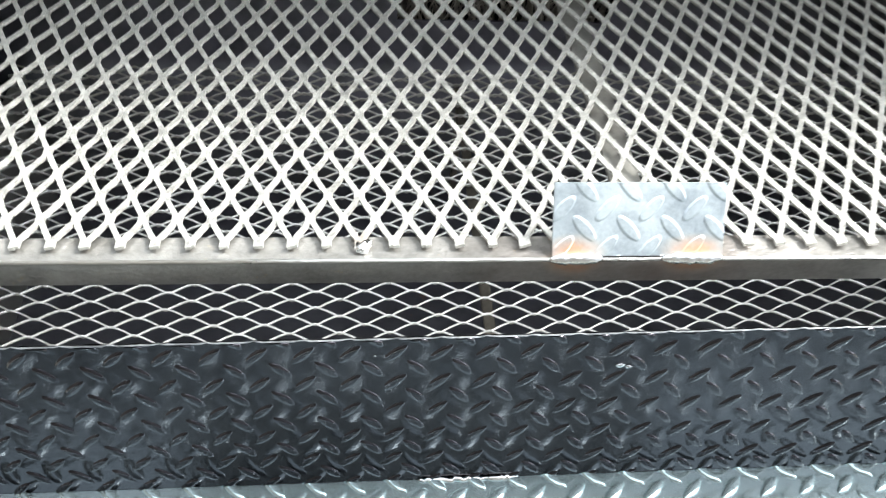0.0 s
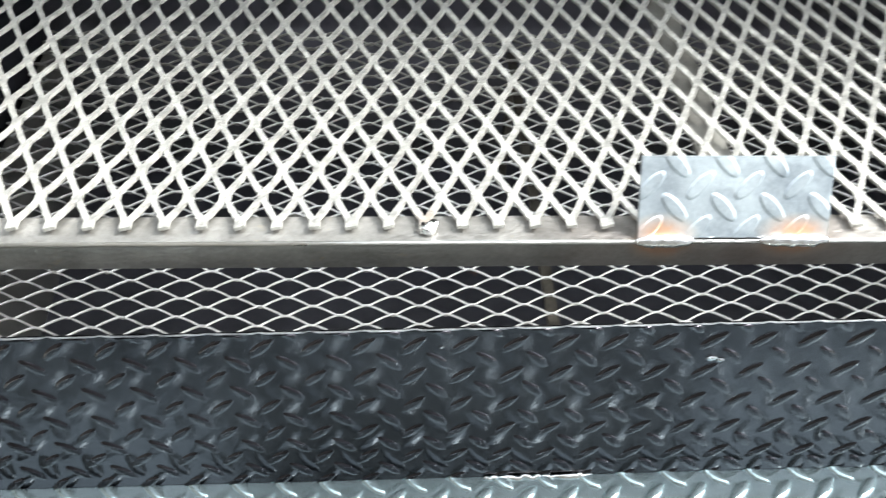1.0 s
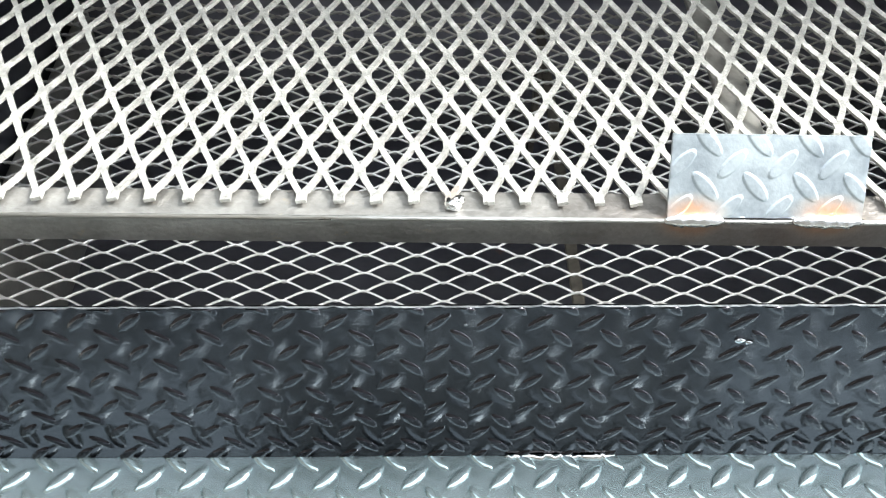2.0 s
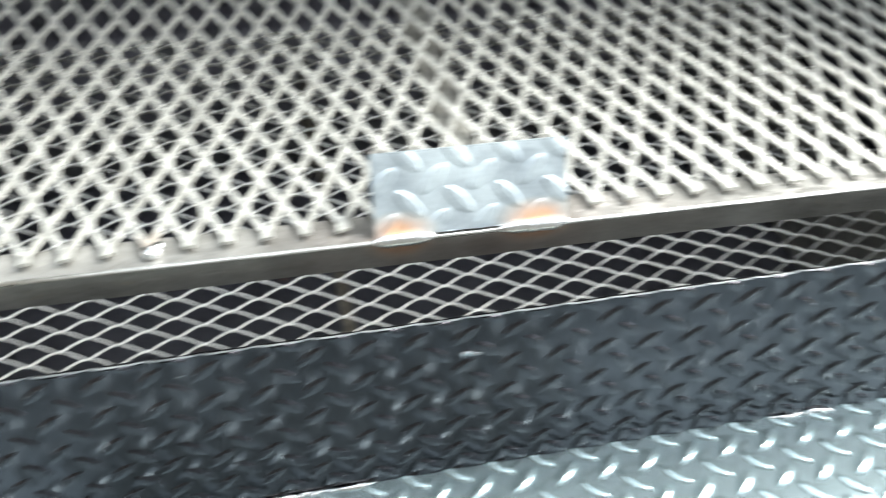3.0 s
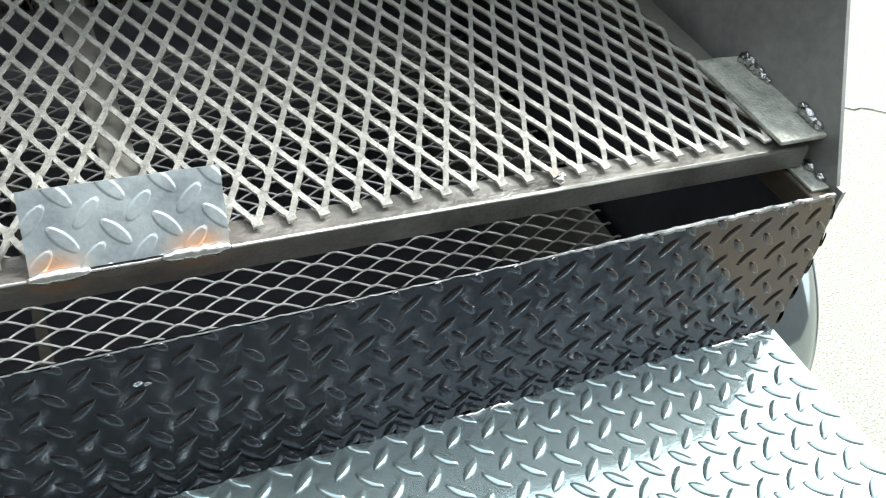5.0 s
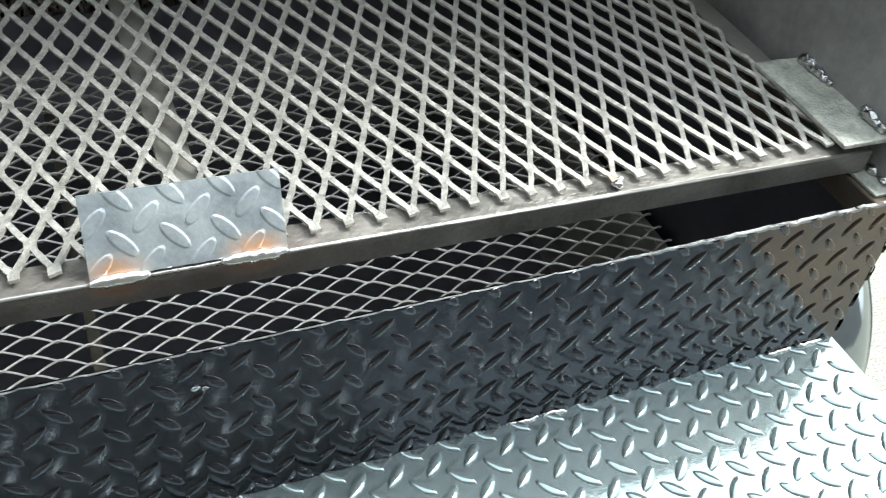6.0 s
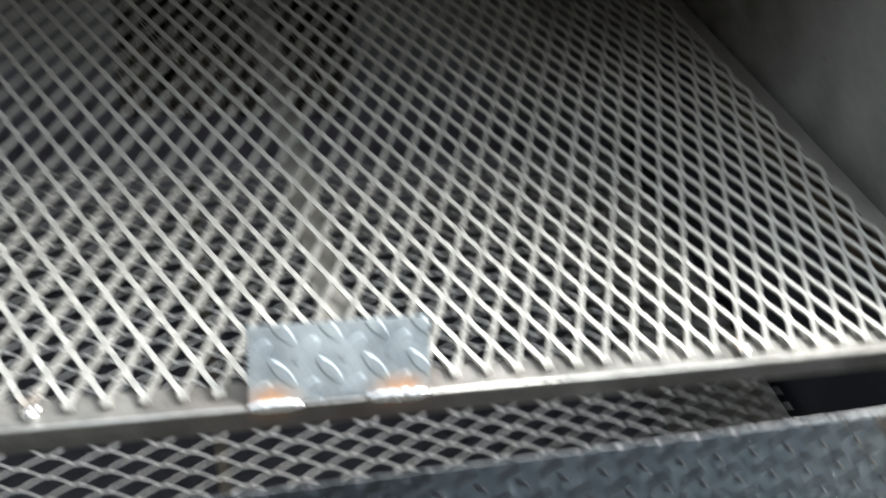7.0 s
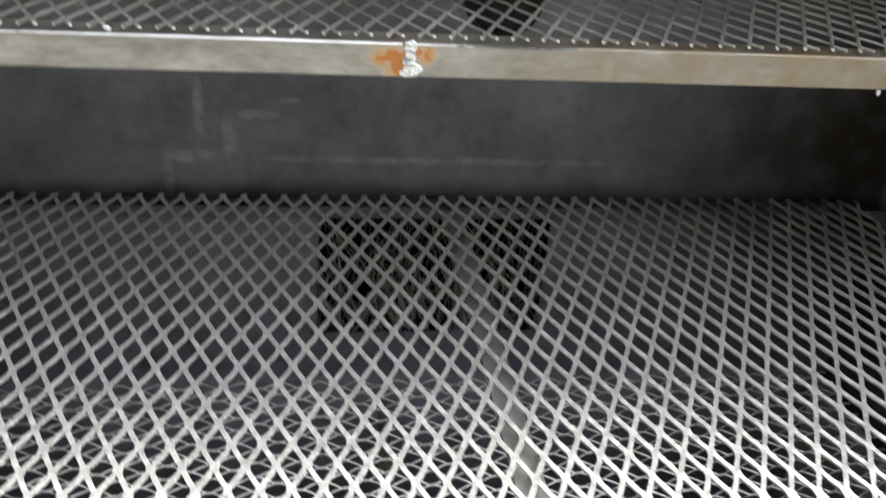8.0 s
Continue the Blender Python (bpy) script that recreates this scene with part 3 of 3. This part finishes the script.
expanded("mesh", MESH_STEEL, grate, -48, 53, -0.0045, 0.640, (0, 0, GRATE_Z), (1, 0, 0), (0, 1, 0), strand=0.0041, thick=0.0026, tilt=12, bond=0.065, climb=0.36, swing=1.12, uneven=0.8, label="pale raised expanded metal", seed=2)

# lifting handle: an offcut of tread plate welded to the rail
HW = (0.0185, 0.1420)
H_FOOT, H_TOP = Vector((0, RAIL_Y + 0.002, GRATE_Z - 0.003)), Vector((0, 0.0155, GRATE_Z + 0.042))
h_up = (H_TOP - H_FOOT).normalized()
h_out = Vector((1, 0, 0)).cross(h_up).normalized()
HANDLE = heat_tinted("pale_tread_steel", ((0.31, 0.355, 0.41), (0.60, 0.66, 0.69), (0.40, 0.60), 0.7, 42, 300, 0.2),
                     [((0.034, RAIL_Y + 0.003, GRATE_Z), (0.026, 0.02, 0.013)), ((0.122, RAIL_Y + 0.003, GRATE_Z + 0.001), (0.030, 0.02, 0.012))], 0.6, (0.64, 0.46, 0.37))
handle_h = (H_TOP - H_FOOT).length
lugs = [(0.0249 + (i + 0.5 * f) * 0.0316, 0.034 + (j + 0.5 * f) * 0.0285, radians(47 if f == 0 else -47)) for f in (0, 1) for i in range(-1, 5) for j in range(-2, 2)]


def lug_height(a, b):
    top = 0.0
    for ca, cb, turn in lugs:
        dx, dy = a - ca, b - cb
        x, y = dx * math.cos(turn) + dy * math.sin(turn), dy * math.cos(turn) - dx * math.sin(turn)
        e = abs(x) / 0.0122
        if e < 1:
            w = 0.0047 * (1 - e * e) ** 0.6
            d = 1 - abs(y) / w if w > 1e-6 else 0
            if d > 0:
                top = max(top, 0.0007 * (1 - (1 - min(1.0, d * 2.4)) ** 2) * min(1.0, (1 - e) * 5))
    return top


NA, NB = 170, 72
bm = bmesh.new()
face_v = []
for i in range(NA + 1):
    row = []
    for j in range(NB + 1):
        a, b = HW[0] + (HW[1] - HW[0]) * i / NA, handle_h * j / NB
        row.append(bm.verts.new(Vector((a, 0, 0)) + H_FOOT + h_up * b + h_out * lug_height(a, b)))
    face_v.append(row)
for i in range(NA):
    for j in range(NB):
        bm.faces.new((face_v[i][j], face_v[i + 1][j], face_v[i + 1][j + 1], face_v[i][j + 1]))
rim = [face_v[i][0] for i in range(NA + 1)] + [face_v[NA][j] for j in range(1, NB + 1)] + [face_v[i][NB] for i in range(NA - 1, -1, -1)] + [face_v[0][j] for j in range(NB - 1, 0, -1)]
below = [bm.verts.new(Vector((v.co.x, 0, 0)) + H_FOOT + h_up * (v.co - H_FOOT).dot(h_up) - h_out * 0.003) for v in rim]
for k in range(len(rim)):
    n = (k + 1) % len(rim)
    bm.faces.new((rim[k], below[k], below[n], rim[n]))
bm.faces.new(below)
bmesh.ops.recalc_face_normals(bm, faces=bm.faces[:])
handle = part("handle", bm, HANDLE, grate, "pale tread-plate offcut as a lifting handle")
for i, (xa, xb) in enumerate(((0.0165, 0.0545), (0.0975, 0.1425))):
    bm = bmesh.new()
    bead(bm, (xa, RAIL_Y - 0.0005, GRATE_Z - 0.0035), (xb, RAIL_Y - 0.0005, GRATE_Z - 0.0035), 0.0042, (0, -0.75, 0.65), i + 20, 0.0008)
    part("weld_bead", bm, WELD, handle, "bright silvery weld bead", True)
for i, (x, y, r) in enumerate(((-0.1155, -0.004, 0.0052), (0.3985, -0.0060, 0.0046))):
    bm = bmesh.new()
    blob(bm, (x, y, GRATE_Z - 0.001), r, i + 4, (1.0, 0.9, 0.8))
    blob(bm, (x + 0.004, y + 0.003, GRATE_Z + 0.0005), r * 0.6, i + 7)
    part("weld_spatter", bm, WELD, grate, "bright drop of weld metal", True)

for x in (-0.1155, 0.3985):
    tint_patch(MESH_STEEL, (x, 0.001, GRATE_Z), (0.013, 0.016, 0.012), (0.55, 0.40, 0.30), 0.8)

# ---- charcoal grate ----
coals = thing("charcoal_grate", (0.03, 0.3, FLOOR_Z), "dull expanded-metal charcoal grate low in the pit", "grate")
expanded("mesh", LOWER_STEEL, coals, -4, 54, -0.565, 0.666, (-0.0105, 0.0065, LOWER_Z), (0, 1, 0), (1, 0, 0), strand=0.0040, thick=0.0017, tilt=-58, bond=0.03, lap=0.28, climb=0.5, crest=1.38, label="dull raised expanded metal", seed=6)
for x in (-0.565, 0.645):
    bm = bmesh.new()
    block(bm, (x - 0.006, -0.05, FLOOR_Z), (x + 0.006, 0.63, LOWER_Z - 0.004), 0.001)
    part("support_bar", bm, BAR, coals, "tan steel bar on edge")
bm = bmesh.new()
block(bm, (0.016, -0.05, LOWER_Z - 0.034), (0.028, 0.640, LOWER_Z - 0.028), 0.001)
part("crossbar", bm, TAN, coals, "tan flat crossbar under the mesh")
for y in (-0.03, 0.60):
    bm = bmesh.new()
    block(bm, (0.018, y, FLOOR_Z), (0.026, y + 0.02, LOWER_Z - 0.034), 0.001)
    part("foot", bm, TAN, coals)

# ---- warming rack ----
RACK_Y, RACK_Z = 0.295, 1.1985
rack = thing("warming_rack", (0.04, 0.49, RACK_Z), "narrow expanded-metal warming rack on a brownish angle rail", "rack")
RUST_RAIL = heat_tinted("rack_rail_steel", ((0.18, 0.16, 0.137), (0.50, 0.472, 0.43), (0.32, 0.6), 0.7, 55, 240, 0.5, 0.08, (0.35, 1, 1), (0.34, 0.20, 0.10)),
                        [((-0.019, RACK_Y, RACK_Z - 0.010), (0.028, 0.02, 0.014)), ((-0.015, RACK_Y, RACK_Z - 0.016), (0.016, 0.02, 0.025)), ((0.0, RACK_Y, RACK_Z - 0.009), (0.018, 0.02, 0.013)), ((0.145, RACK_Y - 0.007, RACK_Z - 0.018), (0.009, 0.01, 0.018)),
                         ((0.22, RACK_Y + 0.004, RACK_Z + 0.003), (0.05, 0.008, 0.005)), ((0.32, RACK_Y + 0.004, RACK_Z + 0.003), (0.05, 0.008, 0.005))], 1.5, (0.62, 0.33, 0.12))
bm = bmesh.new()
prism(bm, angle_outline((RACK_Y, RACK_Z), 0.0254, -0.0265, 0.0032), 0, LEFT + 0.001, RIGHT - 0.001)
rack_rail = part("front_rail", bm, RUST_RAIL, rack, "brownish-grey angle rail with rust streaks")
# brown tint, which also paints in the dimmer light towards this end
tint_patch(RUST_RAIL, (0.36, RACK_Y, RACK_Z - 0.01), (0.42, 0.2, 0.2), (0.26, 0.205, 0.135), 1.3)
# bright skin stands in for a highlight along the rail's left part
bright_edge(rack_rail, RACK_Y, RACK_Z, LEFT + 0.002, 0.12)
bm = bmesh.new()
for x, dz, r, sd in ((-0.0075, 0.003, 0.0048, 41), (-0.0070, 0.009, 0.0044, 42), (-0.0080, 0.014, 0.0046, 43), (-0.0050, 0.020, 0.0066, 44), (-0.0100, 0.023, 0.0042, 45)):
    blob(bm, (x, RACK_Y + 0.0005, RACK_Z - dz), r, sd, (1.1, 0.4, 1.0))
part("weld_bead", bm, WELD, rack_rail, "bright lumpy weld with orange heat rings", True)
bm = bmesh.new()
blob(bm, (-0.222, RACK_Y + 0.006, RACK_Z + 0.002), 0.0035, 11)
part("weld_spatter", bm, WELD, rack, "", True)
bm = bmesh.new()
blob(bm, (0.375, RACK_Y + 0.002, RACK_Z - 0.0290), 0.0026, 14, (0.7, 0.7, 1.3))
part("weld_spatter", bm, WELD, rack_rail, "bright drop of weld metal", True)
expanded("mesh", RACK_STEEL, rack, -48, 56, 0.0127, 0.362, (-0.0067, RACK_Y - 0.0095, RACK_Z + 0.004), (1, 0, 0), (0, 1, 0), strand=0.0029, thick=0.0018, tilt=-30, climb=0.3, label="dark raised expanded metal", seed=8)

# ---- kindling in the firebox ----
rng = random.Random(4)
bm = bmesh.new()
for i in range(260):
    x, y, z = rng.uniform(HOLE[0] - 0.03, HOLE[1] + 0.03), rng.uniform(0.66, 0.80), 0.621
    lean = Vector((rng.uniform(-0.6, 0.6), rng.uniform(-0.4, 0.4), 1)).normalized()
    bend = Vector((rng.uniform(-1, 1), rng.uniform(-1, 1), rng.uniform(-0.6, 0.1))) * 0.5
    tall, r = rng.uniform(0.10, 0.27), rng.uniform(0.0012, 0.0026)
    prev = None
    for k in range(6):
        f = k / 5
        c = Vector((x, y, z)) + (lean * f + bend * f * f) * tall
        c.x, c.y, c.z = min(max(c.x, HOLE[0] - 0.055), HOLE[1] + 0.055), min(max(c.y, 0.658), 0.925), min(max(c.z, 0.6212), 0.925)
        w = r * (1 - 0.7 * f)
        ring = [bm.verts.new(c + Vector((math.cos(q) * w, math.sin(q) * w, 0))) for q in (0, 2.1, 4.2)]
        if prev:
            for q in range(3):
                bm.faces.new((prev[q], prev[(q + 1) % 3], ring[(q + 1) % 3], ring[q]))
        prev = ring
kindling = part("kindling", bm, CHAR, None)
tagged(kindling, "tangle of dark thin twigs in the firebox", "kindling", kind="stuff")

# ---- rounded fender beside the pit ----
FEN_Y, FEN_Z, FEN_R, FEN_X0, FEN_X1 = 0.338, 0.319, 0.301, 0.785, 0.990


def arc_shell(bm, section, turns):
    """A cross-section of (x, radius) carried round the fender's axle."""
    rings = [[bm.verts.new((x, FEN_Y - r * math.cos(a), FEN_Z + r * math.sin(a))) for x, r in section] for a in turns]
    n = len(section)
    for p, q in zip(rings, rings[1:]):
        for k in range(n):
            bm.faces.new((p[k], p[(k + 1) % n], q[(k + 1) % n], q[k]))
    bm.faces.new(rings[0])
    bm.faces.new(list(reversed(rings[-1])))
    bmesh.ops.recalc_face_normals(bm, faces=bm.faces[:])


sweep = [radians(-12 + 204 * i / 72) for i in range(73)]
crown = [(FEN_X0, FEN_R - 0.004), (FEN_X0, FEN_R), (FEN_X0 + 0.05, FEN_R + 0.003), (FEN_X0 + 0.1, FEN_R + 0.004), (FEN_X1 - 0.05, FEN_R + 0.002), (FEN_X1 - 0.03, FEN_R - 0.001), (FEN_X1 - 0.012, FEN_R - 0.007),
         (FEN_X1 - 0.003, FEN_R - 0.018), (FEN_X1 - 0.006, FEN_R - 0.019), (FEN_X1 - 0.016, FEN_R - 0.010), (FEN_X0 + 0.1, FEN_R)]
bm = bmesh.new()
arc_shell(bm, crown, sweep)
fender = part("fender", bm, POLISH, pit, "mirror-polished rounded fender over the wheel", True)
roll = [(FEN_X1 - 0.002 + 0.005 * math.cos(2 * math.pi * k / 14), FEN_R - 0.020 + 0.005 * math.sin(2 * math.pi * k / 14)) for k in range(14)]
bm = bmesh.new()
arc_shell(bm, roll, sweep)
part("rolled_edge", bm, POLISH, fender, "", True)
bm = bmesh.new()
block(bm, (RIGHT + 0.004, FEN_Y - 0.03, FLOOR_Z + 0.05), (FEN_X0 + 0.004, FEN_Y + 0.03, FLOOR_Z + 0.056), 0.001)
part("fender_bracket", bm, SHEET, pit)

# flue mouth high in the back panel, a black disc for its dark bore
bm = bmesh.new()
ring = [(math.cos(2 * math.pi * k / 40), math.sin(2 * math.pi * k / 40)) for k in range(40)]
rows = [[bm.verts.new((0.134 + c * r, y, 1.141 + s_ * r)) for c, s_ in ring] for r, y in ((0.044, BACK_Y - 0.001), (0.044, BACK_Y - 0.010), (0.0405, BACK_Y - 0.010), (0.0405, BACK_Y - 0.0015))]
for p, q in zip(rows, rows[1:]):
    for k in range(40):
        bm.faces.new((p[k], p[(k + 1) % 40], q[(k + 1) % 40], q[k]))
bm.faces.new(rows[-1])
bmesh.ops.recalc_face_normals(bm, faces=bm.faces[:])
part("flue_mouth", bm, BLACK, back, "flue mouth, its dark bore a black disc")

# bright sheared edge along the top of the front panel
bm = bmesh.new()
n = 360
prev = None
for i in range(n + 1):
    x = LEFT + (RIGHT + 0.003 - LEFT) * i / n
    full = min(1.0, max(0.0, (x - 0.33) / 0.15))
    x -= corner_trim(x, PLATE_TOP)
    lump = max(0.0, math.cos(2 * math.pi * (x - 0.0027) / 0.0319)) ** 6 * 0.0009
    w = lump + (0.0011 * noise.noise(Vector((x * 60, 2, 0))) + 0.0004 * noise.noise(Vector((x * 300, 5, 0)))) * (0.4 + 0.6 * full)
    z0 = PLATE_TOP + panel_rise(x, PLATE_TOP) - 0.0016 + w
    y0, y1 = PLATE_Y - 0.0005 + w * 0.5, PLATE_Y + 0.0006 + full * 0.0018
    low = z0 + 0.0016 - 0.0026 * full
    cur = [bm.verts.new(p) for p in ((x, y0, low), (x, y0, z0 + 0.0017), (x, y0 + 0.0006, z0 + 0.0022), (x, y1, z0 + 0.0022), (x, y1, low))]
    if prev:
        for k in range(5):
            bm.faces.new((prev[k], prev[(k + 1) % 5], cur[(k + 1) % 5], cur[k]))
    else:
        bm.faces.new(cur)
    prev = cur
bm.faces.new(list(reversed(prev)))
bmesh.ops.recalc_face_normals(bm, faces=bm.faces[:])
part("sheared_edge", bm, EDGE, front, "bright sheared edge")

# a hairline crack in the slab
bm = bmesh.new()
pts = [(2.02, 1.13), (2.10, 1.07), (2.138, 1.046), (2.182, 1.018), (2.21, 1.022), (2.238, 1.009), (2.272, 0.985), (2.33, 0.965), (2.40, 0.92)]
up_side = [bm.verts.new((x, y + 0.0022 + 0.001 * (i % 2), 0.002)) for i, (x, y) in enumerate(pts)]
low_side = [bm.verts.new((x, y - 0.0022, 0.002)) for x, y in pts]
for i in range(len(pts) - 1):
    bm.faces.new((low_side[i], low_side[i + 1], up_side[i + 1], up_side[i]))
part("crack", bm, BLACK, ground, "thin dark crack in the concrete")
